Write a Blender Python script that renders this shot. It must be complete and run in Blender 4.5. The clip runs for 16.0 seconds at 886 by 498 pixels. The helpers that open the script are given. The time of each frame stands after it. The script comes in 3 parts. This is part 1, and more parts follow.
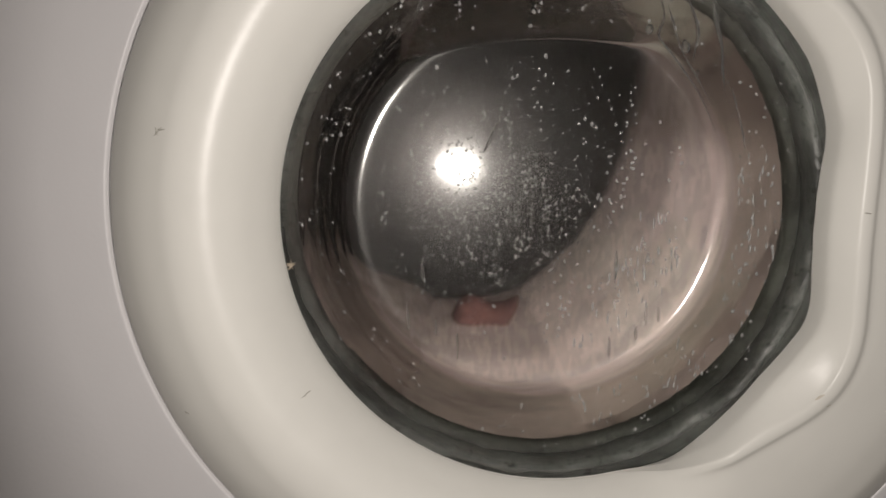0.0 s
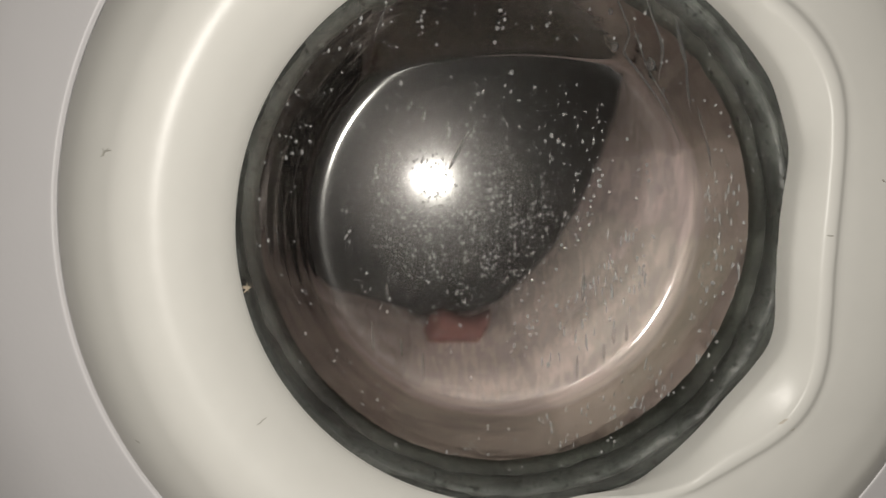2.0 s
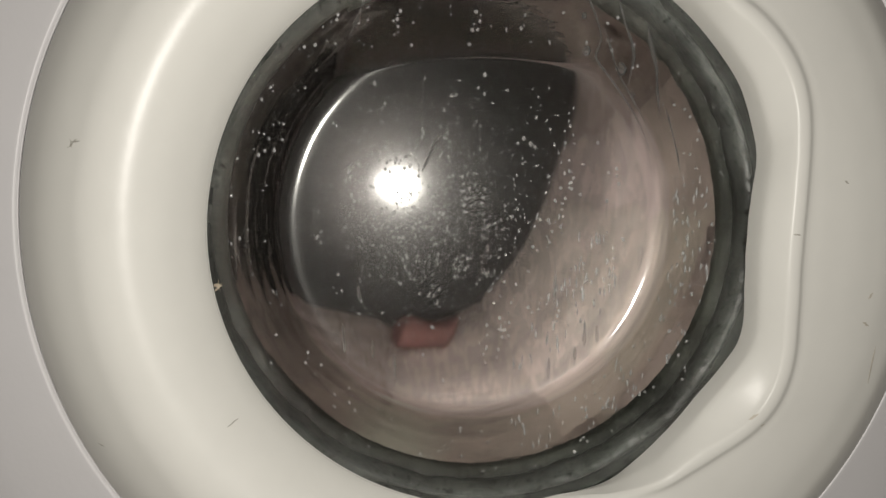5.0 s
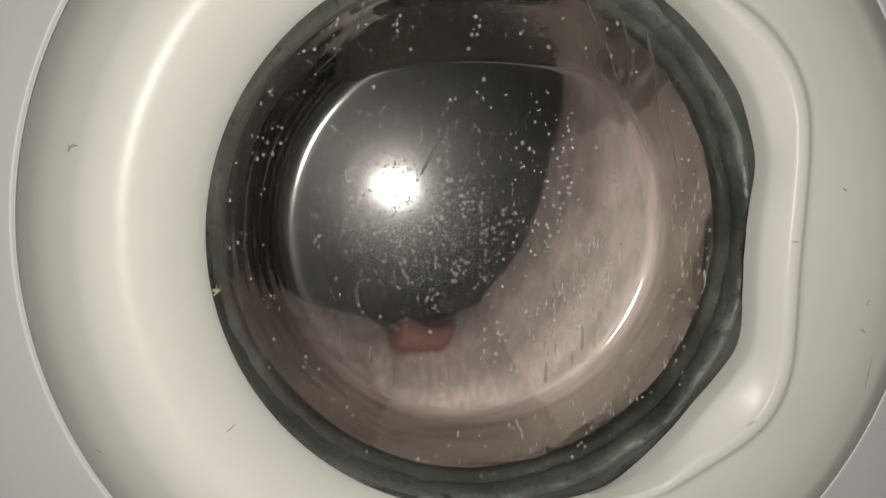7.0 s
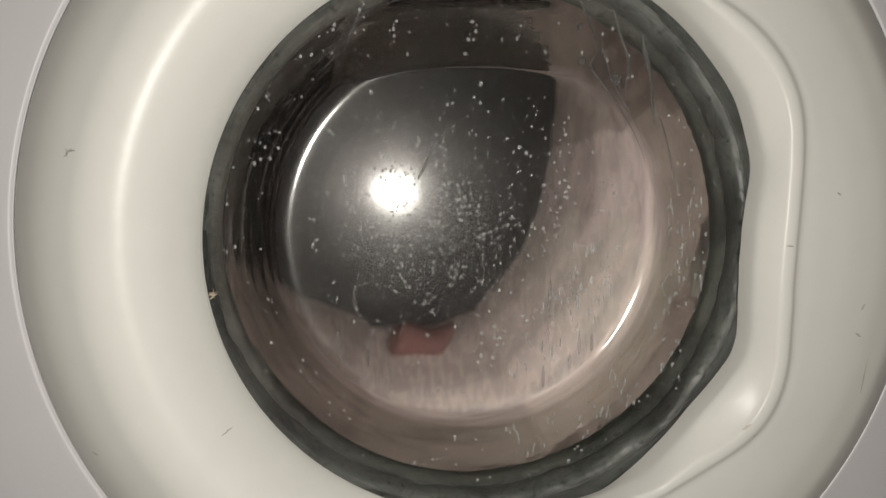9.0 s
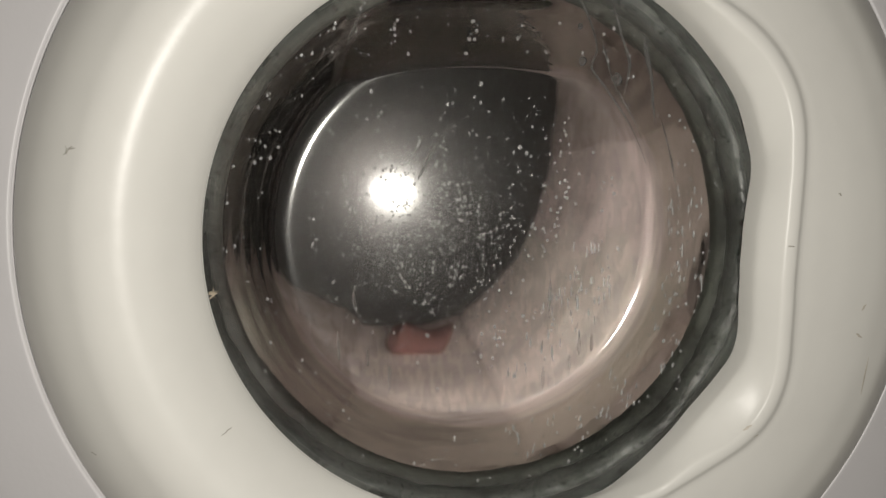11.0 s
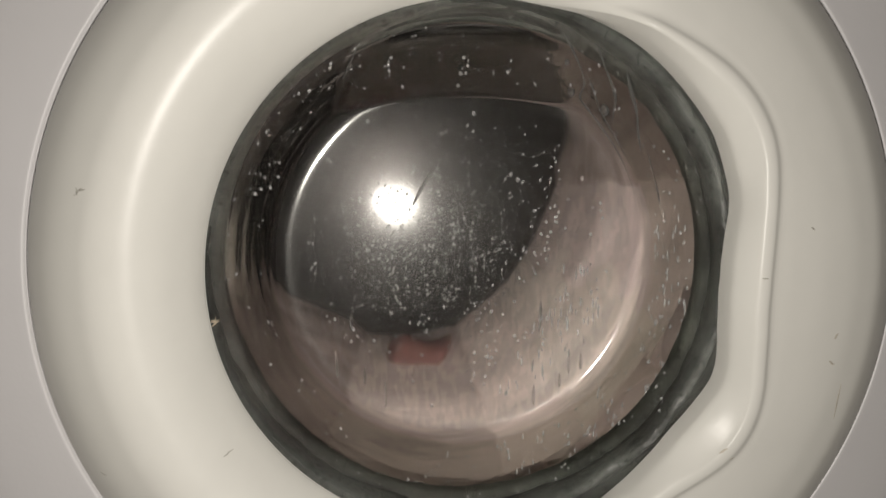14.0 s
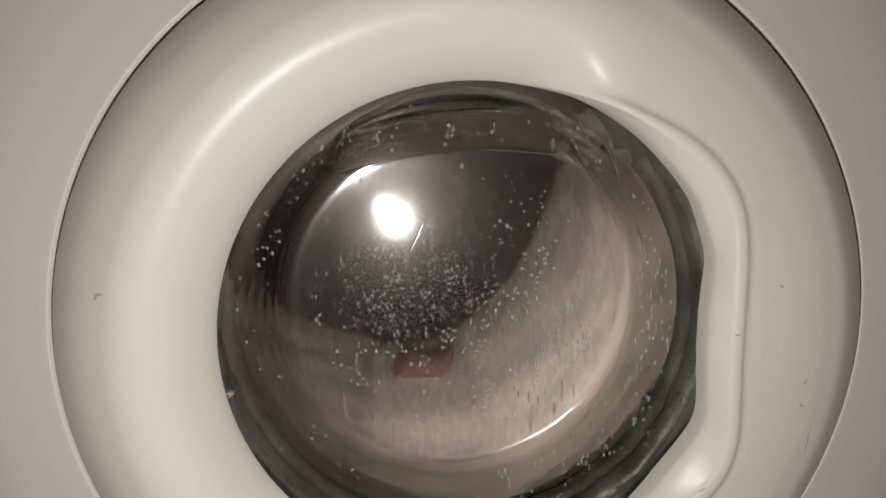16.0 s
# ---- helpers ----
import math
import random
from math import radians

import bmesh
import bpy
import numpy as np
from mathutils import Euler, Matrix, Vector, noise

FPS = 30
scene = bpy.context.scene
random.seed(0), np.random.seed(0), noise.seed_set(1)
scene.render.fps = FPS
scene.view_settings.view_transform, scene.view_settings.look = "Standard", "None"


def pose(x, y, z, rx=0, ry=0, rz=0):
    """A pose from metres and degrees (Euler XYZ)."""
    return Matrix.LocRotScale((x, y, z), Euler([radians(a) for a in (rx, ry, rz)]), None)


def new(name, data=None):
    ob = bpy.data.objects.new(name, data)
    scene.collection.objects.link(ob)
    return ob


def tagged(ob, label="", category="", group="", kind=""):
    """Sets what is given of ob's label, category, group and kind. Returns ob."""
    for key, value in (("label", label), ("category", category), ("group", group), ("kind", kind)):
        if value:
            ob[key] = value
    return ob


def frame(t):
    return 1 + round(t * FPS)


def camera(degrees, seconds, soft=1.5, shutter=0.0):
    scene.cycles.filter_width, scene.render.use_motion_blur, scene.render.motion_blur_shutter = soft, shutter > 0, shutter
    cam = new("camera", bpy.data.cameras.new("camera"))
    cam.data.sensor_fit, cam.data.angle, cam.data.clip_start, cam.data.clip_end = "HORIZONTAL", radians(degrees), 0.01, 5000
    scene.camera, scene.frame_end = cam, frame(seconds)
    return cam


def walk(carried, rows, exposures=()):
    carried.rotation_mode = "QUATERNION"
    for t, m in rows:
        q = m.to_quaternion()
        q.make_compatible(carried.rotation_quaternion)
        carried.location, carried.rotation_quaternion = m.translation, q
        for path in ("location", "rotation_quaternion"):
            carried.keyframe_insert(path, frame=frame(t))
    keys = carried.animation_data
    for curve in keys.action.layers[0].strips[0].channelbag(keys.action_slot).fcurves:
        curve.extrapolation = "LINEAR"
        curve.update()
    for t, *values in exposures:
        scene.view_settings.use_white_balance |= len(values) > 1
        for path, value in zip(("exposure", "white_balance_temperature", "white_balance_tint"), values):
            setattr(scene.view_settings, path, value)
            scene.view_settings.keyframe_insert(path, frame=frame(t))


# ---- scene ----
ZC = 0.42  # height of the door's axis over the floor

# ---- camera ----
cam = camera(66.0, 16.0, soft=1.5, shutter=0.5)
PATH = [
    (0, pose(-0.0632, -0.3567, 0.4516, 82.298, 0.406, -0.344)),
    (0.5, pose(-0.0764, -0.3605, 0.4518, 82.200, 0.639, -0.443)),
    (1, pose(-0.0713, -0.3624, 0.4534, 82.091, 0.499, -0.510)),
    (1.5, pose(-0.0610, -0.3543, 0.4553, 82.327, 0.535, -0.934)),
    (2, pose(-0.0500, -0.3483, 0.4592, 82.726, 0.350, -1.597)),
    (2.5, pose(-0.0603, -0.3468, 0.4561, 83.125, -0.159, -4.650)),
    (3, pose(-0.0609, -0.3470, 0.4533, 83.303, -0.230, -4.755)),
    (3.5, pose(-0.0634, -0.3438, 0.4528, 83.148, -0.513, -5.181)),
    (4, pose(-0.0615, -0.3450, 0.4507, 83.625, -0.289, -5.123)),
    (6.5, pose(-0.0593, -0.3477, 0.4525, 83.982, -0.416, -5.100)),
    (7, pose(-0.0622, -0.3462, 0.4538, 83.870, -0.580, -5.542)),
    (7.5, pose(-0.0603, -0.3477, 0.4538, 84.061, -0.486, -5.369)),
    (8, pose(-0.0589, -0.3476, 0.4546, 84.027, -0.575, -5.261)),
    (8.5, pose(-0.0595, -0.3478, 0.4539, 84.188, -0.596, -5.371)),
    (9, pose(-0.0586, -0.3480, 0.4541, 84.189, -0.559, -5.299)),
    (11.5, pose(-0.0609, -0.3469, 0.4527, 84.359, -0.743, -5.590)),
    (12, pose(-0.0584, -0.3495, 0.4550, 84.223, -0.774, -5.331)),
    (12.5, pose(-0.0553, -0.3524, 0.4576, 84.089, -0.709, -5.008)),
    (13, pose(-0.0579, -0.3505, 0.4568, 84.102, -0.789, -5.321)),
    (13.5, pose(-0.0617, -0.3516, 0.4586, 83.878, -0.836, -5.925)),
    (14, pose(-0.0523, -0.3632, 0.4743, 83.826, -0.669, -4.807)),
    (14.5, pose(-0.0560, -0.3676, 0.4887, 83.131, -0.119, -5.695)),
    (15, pose(-0.0458, -0.3734, 0.5147, 81.518, 2.084, -5.002)),
    (15.5, pose(-0.0403, -0.3760, 0.5303, 80.059, 2.302, -4.472)),
    (16, pose(-0.0453, -0.3792, 0.5445, 79.644, 2.193, -4.769)),
]
walk(cam, PATH, [(0, -0.15, 6550, 13.5), (0.6, -0.22, 6600, 16), (1.2, -0.2, 6600, 15), (2.2, 0.0, 6450, 9.5), (9, 0.0, 6450, 9.5), (13.5, 0.0, 6500, 10), (14.5, -0.06, 6600, 11), (16, -0.1, 6600, 11)])

# ---- light ----
world = bpy.data.worlds.new("world")
scene.world = world
world.use_nodes = True
world.node_tree.nodes["Background"].inputs["Color"].default_value = (1.0, 0.9, 0.8, 1)
world.node_tree.nodes["Background"].inputs["Strength"].default_value = 0.02
lamp_data = bpy.data.lights.new("torch_light", "POINT")
lamp_data.energy, lamp_data.shadow_soft_size, lamp_data.color = 3.95, 0.005, (1.0, 0.945, 0.87)
lamp = new("torch_light", lamp_data)
lamp.location = (-0.052, -0.342, ZC + 0.020)


# ---- materials ----
def material(name, color, rough=0.5, metal=0.0, vary=0.06, scale=8.0, bump=0.0, bump_scale=60.0, stretch=(1, 1, 1), spec=0.5, coat=0.0, tint=None):
    m = bpy.data.materials.new(name)
    m.use_nodes = True
    nt = m.node_tree
    n, l = nt.nodes, nt.links
    b = n["Principled BSDF"]
    b.inputs["Roughness"].default_value, b.inputs["Metallic"].default_value = rough, metal
    b.inputs["Specular IOR Level"].default_value = spec
    b.inputs["Coat Weight"].default_value = coat
    tc, mp = n.new("ShaderNodeTexCoord"), n.new("ShaderNodeMapping")
    mp.inputs["Scale"].default_value = stretch
    l.new(tc.outputs["Object"], mp.inputs["Vector"])
    big, fine = n.new("ShaderNodeTexNoise"), n.new("ShaderNodeTexNoise")
    for node, s in ((big, scale), (fine, scale * 12)):
        node.inputs["Scale"].default_value, node.inputs["Detail"].default_value = s, 4
        l.new(mp.outputs["Vector"], node.inputs["Vector"])
    add = n.new("ShaderNodeMath")
    add.operation = "MULTIPLY_ADD"
    l.new(fine.outputs["Fac"], add.inputs[0])
    add.inputs[1].default_value = 0.35
    l.new(big.outputs["Fac"], add.inputs[2])
    ramp = n.new("ShaderNodeValToRGB")
    dark = tint or tuple(c * (1 - 3 * vary) for c in color)
    ramp.color_ramp.elements[0].position, ramp.color_ramp.elements[1].position = 0.45, 0.85
    ramp.color_ramp.elements[0].color, ramp.color_ramp.elements[1].color = (*dark, 1), (*color, 1)
    l.new(add.outputs[0], ramp.inputs["Fac"])
    l.new(ramp.outputs["Color"], b.inputs["Base Color"])
    if bump:
        bn, bt = n.new("ShaderNodeBump"), n.new("ShaderNodeTexNoise")
        bt.inputs["Scale"].default_value, bt.inputs["Detail"].default_value = bump_scale, 5
        l.new(mp.outputs["Vector"], bt.inputs["Vector"])
        bn.inputs["Strength"].default_value, bn.inputs["Distance"].default_value = bump, 0.01
        l.new(bt.outputs["Fac"], bn.inputs["Height"])
        l.new(bn.outputs["Normal"], b.inputs["Normal"])
    return m


def math_node(n, l, op, a, b=0.0):
    m = n.new("ShaderNodeMath")
    m.operation = op
    for k, v in enumerate((a, b)):
        if isinstance(v, (int, float)):
            m.inputs[k].default_value = v
        else:
            l.new(v, m.inputs[k])
    return m.outputs[0]


def ramped(n, l, value, lo, hi, to_lo=0.0, to_hi=1.0):
    r = n.new("ShaderNodeMapRange")
    for k, v in (("From Min", lo), ("From Max", hi), ("To Min", to_lo), ("To Max", to_hi)):
        r.inputs[k].default_value = v
    l.new(value, r.inputs["Value"])
    return r.outputs["Result"]


def noise_node(n, l, vector, scale, detail=4):
    t = n.new("ShaderNodeTexNoise")
    t.inputs["Scale"].default_value, t.inputs["Detail"].default_value = scale, detail
    l.new(vector, t.inputs["Vector"])
    return t.outputs["Fac"]


def water_glass(name, ior, glint_share):
    """Clear drops; a pale diffuse share stands in for the torch's glints."""
    m = bpy.data.materials.new(name)
    m.use_nodes = True
    n, l = m.node_tree.nodes, m.node_tree.links
    b = n["Principled BSDF"]
    b.inputs["Transmission Weight"].default_value, b.inputs["IOR"].default_value, b.inputs["Roughness"].default_value = 1.0, ior, 0.02
    glint, mix = n.new("ShaderNodeBsdfDiffuse"), n.new("ShaderNodeMixShader")
    glint.inputs["Color"].default_value = (0.60, 0.60, 0.60, 1)
    mix.inputs[0].default_value = glint_share
    l.new(b.outputs[0], mix.inputs[1])
    l.new(glint.outputs[0], mix.inputs[2])
    l.new(mix.outputs[0], n["Material Output"].inputs["Surface"])
    return m


def bowl_glass():
    """Pressed glass: a clear flange, a thick tinted wall, a wet misted flat end whose mist has run down in streaks."""
    m = bpy.data.materials.new("door_glass")
    m.use_nodes = True
    n, l = m.node_tree.nodes, m.node_tree.links
    b = n["Principled BSDF"]
    b.inputs["Transmission Weight"].default_value, b.inputs["IOR"].default_value = 1.0, 1.5
    tc, xyz, mp = n.new("ShaderNodeTexCoord"), n.new("ShaderNodeSeparateXYZ"), n.new("ShaderNodeMapping")
    l.new(tc.outputs["Object"], xyz.inputs[0])
    l.new(tc.outputs["Object"], mp.inputs["Vector"])
    mp.inputs["Scale"].default_value = (1, 1, 0.4)
    y = xyz.outputs["Y"]
    curve = n.new("ShaderNodeValToRGB")
    clear, wall = (0.92, 0.93, 0.90, 1), (0.57, 0.575, 0.51, 1)
    e = curve.color_ramp.elements
    e[0].position, e[0].color = 0.16, clear
    e[1].position, e[1].color = 0.32, wall
    for pos, c in ((0.70, wall), (0.79, clear)):
        e.new(pos).color = c
    l.new(ramped(n, l, y, 0.0, 0.12), curve.inputs["Fac"])
    l.new(curve.outputs["Color"], b.inputs["Base Color"])
    # wet mist on the drum side
    deep = ramped(n, l, y, 0.0970, 0.0976)
    streak = noise_node(n, l, mp.outputs["Vector"], 210, 5)
    cloud = noise_node(n, l, tc.outputs["Object"], 22, 3)
    near = math_node(n, l, "MULTIPLY", ramped(n, l, y, 0.0940, 0.0950), math_node(n, l, "SUBTRACT", 1.0, deep))
    corner = math_node(n, l, "ADD", ramped(n, l, y, 0.074, 0.080, 0.0, 0.03), math_node(n, l, "MULTIPLY", near, 0.03))
    low = ramped(n, l, xyz.outputs["Z"], 0.020, 0.095, 1.0, 0.70)
    mist = math_node(n, l, "MULTIPLY", deep, ramped(n, l, streak, 0.40, 0.60, 0.22, 0.28))
    l.new(math_node(n, l, "ADD", mist, corner), b.inputs["Roughness"])
    fog, mix = n.new("ShaderNodeBsdfDiffuse"), n.new("ShaderNodeMixShader")
    fog.inputs["Color"].default_value = (0.85, 0.84, 0.84, 1)
    # the mist is thickest over the lower middle of the flat end
    dx, dz = math_node(n, l, "ADD", xyz.outputs["X"], 0.015), math_node(n, l, "ADD", xyz.outputs["Z"], 0.022)
    away = math_node(n, l, "SQRT", math_node(n, l, "ADD", math_node(n, l, "MULTIPLY", dx, dx), math_node(n, l, "MULTIPLY", math_node(n, l, "MULTIPLY", dz, dz), 1.8)))
    thick = math_node(n, l, "MULTIPLY", ramped(n, l, streak, 0.40, 0.66, 0.0, 1.0), ramped(n, l, cloud, 0.3, 0.7, 0.4, 1.0))
    amount = math_node(n, l, "MULTIPLY", math_node(n, l, "MULTIPLY", deep, thick), ramped(n, l, away, 0.015, 0.08, 0.030, 0.010))
    spray = math_node(n, l, "MULTIPLY", ramped(n, l, math_node(n, l, "SUBTRACT", xyz.outputs["X"], xyz.outputs["Z"]), 0.04, 0.15, 0.0, 0.05), math_node(n, l, "MULTIPLY", deep, ramped(n, l, streak, 0.3, 0.7, 0.5, 1.0)))
    l.new(math_node(n, l, "ADD", amount, spray), mix.inputs[0])
    # rivulets on the wall
    bump = n.new("ShaderNodeBump")
    bump.inputs["Distance"].default_value = 0.002
    wall_zone = math_node(n, l, "MULTIPLY", ramped(n, l, y, 0.03, 0.05), ramped(n, l, y, 0.086, 0.092, 1.0, 0.0))
    l.new(math_node(n, l, "MULTIPLY", wall_zone, 0.08), bump.inputs["Strength"])
    l.new(noise_node(n, l, mp.outputs["Vector"], 130, 4), bump.inputs["Height"])
    l.new(bump.outputs["Normal"], b.inputs["Normal"])
    # between the mist the flat end is clear
    pane, wet = n.new("ShaderNodeBsdfGlass"), n.new("ShaderNodeMixShader")
    pane.inputs["IOR"].default_value, pane.inputs["Roughness"].default_value, pane.inputs["Color"].default_value = 1.5, 0.10, clear
    cover = math_node(n, l, "MULTIPLY", 0.175, low)
    l.new(math_node(n, l, "MULTIPLY", deep, math_node(n, l, "SUBTRACT", 1.0, cover)), wet.inputs[0])
    l.new(b.outputs[0], wet.inputs[1])
    l.new(pane.outputs[0], wet.inputs[2])
    l.new(wet.outputs[0], mix.inputs[1])
    l.new(fog.outputs[0], mix.inputs[2])
    l.new(mix.outputs[0], n["Material Output"].inputs["Surface"])
    return m


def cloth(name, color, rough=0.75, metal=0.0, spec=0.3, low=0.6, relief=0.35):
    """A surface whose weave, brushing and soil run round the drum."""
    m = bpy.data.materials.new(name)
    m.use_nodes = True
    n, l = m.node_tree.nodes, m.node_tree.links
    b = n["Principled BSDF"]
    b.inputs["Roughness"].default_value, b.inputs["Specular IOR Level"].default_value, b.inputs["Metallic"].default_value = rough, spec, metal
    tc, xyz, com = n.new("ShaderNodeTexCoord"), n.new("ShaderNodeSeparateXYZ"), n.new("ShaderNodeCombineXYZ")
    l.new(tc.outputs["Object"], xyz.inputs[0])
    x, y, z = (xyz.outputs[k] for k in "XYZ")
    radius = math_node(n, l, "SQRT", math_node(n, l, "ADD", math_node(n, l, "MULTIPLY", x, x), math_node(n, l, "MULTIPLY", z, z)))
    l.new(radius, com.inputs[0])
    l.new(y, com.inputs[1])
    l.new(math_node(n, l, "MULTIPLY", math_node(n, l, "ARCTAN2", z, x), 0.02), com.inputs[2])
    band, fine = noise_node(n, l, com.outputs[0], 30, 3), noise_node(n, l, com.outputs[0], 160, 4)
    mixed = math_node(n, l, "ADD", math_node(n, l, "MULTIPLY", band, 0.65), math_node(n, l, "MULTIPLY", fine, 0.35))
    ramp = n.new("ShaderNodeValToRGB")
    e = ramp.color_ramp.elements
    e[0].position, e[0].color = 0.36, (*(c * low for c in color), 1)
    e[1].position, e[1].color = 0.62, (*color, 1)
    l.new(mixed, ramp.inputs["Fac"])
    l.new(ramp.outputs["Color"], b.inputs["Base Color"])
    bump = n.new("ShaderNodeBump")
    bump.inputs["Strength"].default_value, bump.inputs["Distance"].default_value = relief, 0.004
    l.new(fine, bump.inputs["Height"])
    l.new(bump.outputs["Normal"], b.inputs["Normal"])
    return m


def speckled(m, scale, cut, color):
    """Adds dark mould specks to a material's colour."""
    n, l = m.node_tree.nodes, m.node_tree.links
    b = n["Principled BSDF"]
    src = b.inputs["Base Color"].links[0].from_socket
    tc, tex, cutoff, mix = (n.new("ShaderNode" + k) for k in ("TexCoord", "TexNoise", "MapRange", "Mix"))
    mix.data_type = "RGBA"
    tex.inputs["Scale"].default_value, tex.inputs["Detail"].default_value = scale, 3
    l.new(tc.outputs["Object"], tex.inputs["Vector"])
    cutoff.inputs["From Min"].default_value, cutoff.inputs["From Max"].default_value = cut, cut + 0.10
    l.new(tex.outputs["Fac"], cutoff.inputs["Value"])
    l.new(cutoff.outputs["Result"], mix.inputs[0])
    l.new(src, mix.inputs[6])
    mix.inputs[7].default_value = (*color, 1)
    l.new(mix.outputs[2], b.inputs["Base Color"])
    return m


ENAMEL = material("white_enamel", (0.74, 0.73, 0.74), 0.38, vary=0.015, scale=3, bump=0.02, bump_scale=300)
PLASTIC = material("cream_white_plastic", (0.79, 0.785, 0.74), 0.30, vary=0.02, scale=5, bump=0.012, bump_scale=120, spec=0.20)
RUBBER = speckled(material("grey_rubber", (0.115, 0.121, 0.116), 0.36, vary=0.25, scale=25, bump=0.25, bump_scale=90), 340, 0.58, (0.012, 0.012, 0.012))
# base colour far below real steel: the drum's inner darkness is put into it
STEEL = cloth("darkened_brushed_steel", (0.045, 0.040, 0.041), 0.27, 1.0, 0.5, 0.40, 0.06)
GLASS = bowl_glass()
WATER = water_glass("glinting_water", 1.45, 0.33)
TRAIL = water_glass("water_trail", 1.33, 0.06)
TILE = material("floor_tile", (0.35, 0.33, 0.30), 0.4, vary=0.08, scale=3)
WALL = material("wall_paint", (0.6, 0.57, 0.52), 0.8, vary=0.03, scale=2)
CLOTHS = [cloth("white_cotton", (0.85, 0.82, 0.77)), cloth("pale_pink_towel", (0.82, 0.68, 0.66)), cloth("beige_cloth", (0.81, 0.69, 0.66)), cloth("mauve_cloth", (0.78, 0.64, 0.64))]
# deeper tones of the mauve cloth darken the heap's two ends through colour
DEEP_MAUVE = cloth("deep_mauve_cloth", (0.50, 0.40, 0.39))
MID_MAUVE = cloth("mid_mauve_cloth", (0.66, 0.545, 0.53))
RED = cloth("red_cloth", (0.20, 0.085, 0.078))


# ---- building helpers ----
def mesh(name, verts, faces, mat, smooth=True, fix=False):
    me = bpy.data.meshes.new(name)
    me.from_pydata([tuple(v) for v in verts], [], faces)
    if fix:
        bm = bmesh.new()
        bm.from_mesh(me)
        bmesh.ops.remove_doubles(bm, verts=bm.verts, dist=1e-6)
        bmesh.ops.recalc_face_normals(bm, faces=bm.faces)
        bm.to_mesh(me)
        bm.free()
    me.polygons.foreach_set("use_smooth", [smooth] * len(me.polygons))
    me.materials.append(mat)
    return me


def world_of(ob):
    return ob.location + (world_of(ob.parent) if ob.parent else Vector((0, 0, 0)))


def part(name, me, parent, label="", at=(0, 0, ZC)):
    """A mesh under a thing; its vertices are told from the door's axis (or from at)."""
    ob = new(name, me)
    ob.parent = parent
    ob.location = Vector(at) - world_of(parent)
    return tagged(ob, label) if label else ob


def turned(fn, nu, nv):
    """A closed sweep round the axis: fn(angle, k) gives the k-th point of the profile."""
    verts = [fn(2 * math.pi * i / nu, k) for i in range(nu) for k in range(nv)]
    faces = [(i * nv + k, i * nv + k + 1, ((i + 1) % nu) * nv + k + 1, ((i + 1) % nu) * nv + k) for i in range(nu) for k in range(nv - 1)]
    return verts, faces


def lathe(profile, nu=128, y0=0.0):
    return turned(lambda a, k: (profile[k][0] * math.cos(a), profile[k][1] - y0, profile[k][0] * math.sin(a)), nu, len(profile))


def curve_through(points, steps):
    """A smooth profile through points (Catmull-Rom)."""
    p = [Vector(q) for q in points]
    p = [2 * p[0] - p[1]] + p + [2 * p[-1] - p[-2]]
    out = []
    for i in range(1, len(p) - 2):
        for s in range(steps):
            t = s / steps
            out.append(0.5 * ((2 * p[i]) + (p[i + 1] - p[i - 1]) * t + (2 * p[i - 1] - 5 * p[i] + 4 * p[i + 1] - p[i + 2]) * t * t + (3 * p[i] - p[i - 1] - 3 * p[i + 1] + p[i + 2]) * t ** 3))
    return [tuple(v) for v in out] + [tuple(p[-2])]


def box(x0, x1, y0, y1, z0, z1, bevel=0.004):
    bm = bmesh.new()
    bmesh.ops.create_cube(bm, size=1)
    for v in bm.verts:
        v.co = Vector(((x0 + x1) / 2 + v.co.x * (x1 - x0), (y0 + y1) / 2 + v.co.y * (y1 - y0), (z0 + z1) / 2 + v.co.z * (z1 - z0)))
    if bevel:
        bmesh.ops.bevel(bm, geom=bm.edges[:], offset=bevel, segments=3, affect="EDGES", profile=0.5)
    v, f = [tuple(q.co) for q in bm.verts], [[q.index for q in g.verts] for g in bm.faces]
    bm.free()
    return v, f


def smooth01(t):
    t = min(1, max(0, t))
    return t * t * (3 - 2 * t)


# ---- room ----
def plain(name, x0, x1, y0, y1, z0, z1, mat, label, category):
    return tagged(new(name, mesh(name, *box(x0, x1, y0, y1, z0, z1, 0), mat, False)), label, category, kind="structure")


plain("floor", -1.2, 1.2, -1.9, 0.8, -0.1, 0.0, TILE, "plain grey floor under the washing machine", "floor")
plain("ceiling", -1.2, 1.2, -1.9, 0.8, 2.4, 2.5, WALL, "plain off-white ceiling of the dark room", "ceiling")
plain("wall_north", -1.2, 1.2, 0.7, 0.8, 0.0, 2.4, WALL, "plain off-white wall behind the washing machine", "wall")
plain("wall_south", -1.2, 1.2, -1.9, -1.8, 0.0, 2.4, WALL, "plain off-white wall of the dark room", "wall")
plain("wall_west", -1.2, -1.1, -1.8, 0.7, 0.0, 2.4, WALL, "plain off-white wall of the dark room", "wall")
plain("wall_east", 1.1, 1.2, -1.8, 0.7, 0.0, 2.4, WALL, "plain off-white wall of the dark room", "wall")

# ---- washing machine ----
washer = tagged(new("washing_machine"), "white front-loading washing machine with a round glass door, spinning", "washing machine")
washer.location = (0, 0.28, 0)
HOLE = 0.2365
HALF, LOW, HIGH = 0.3405, -0.42, 0.43


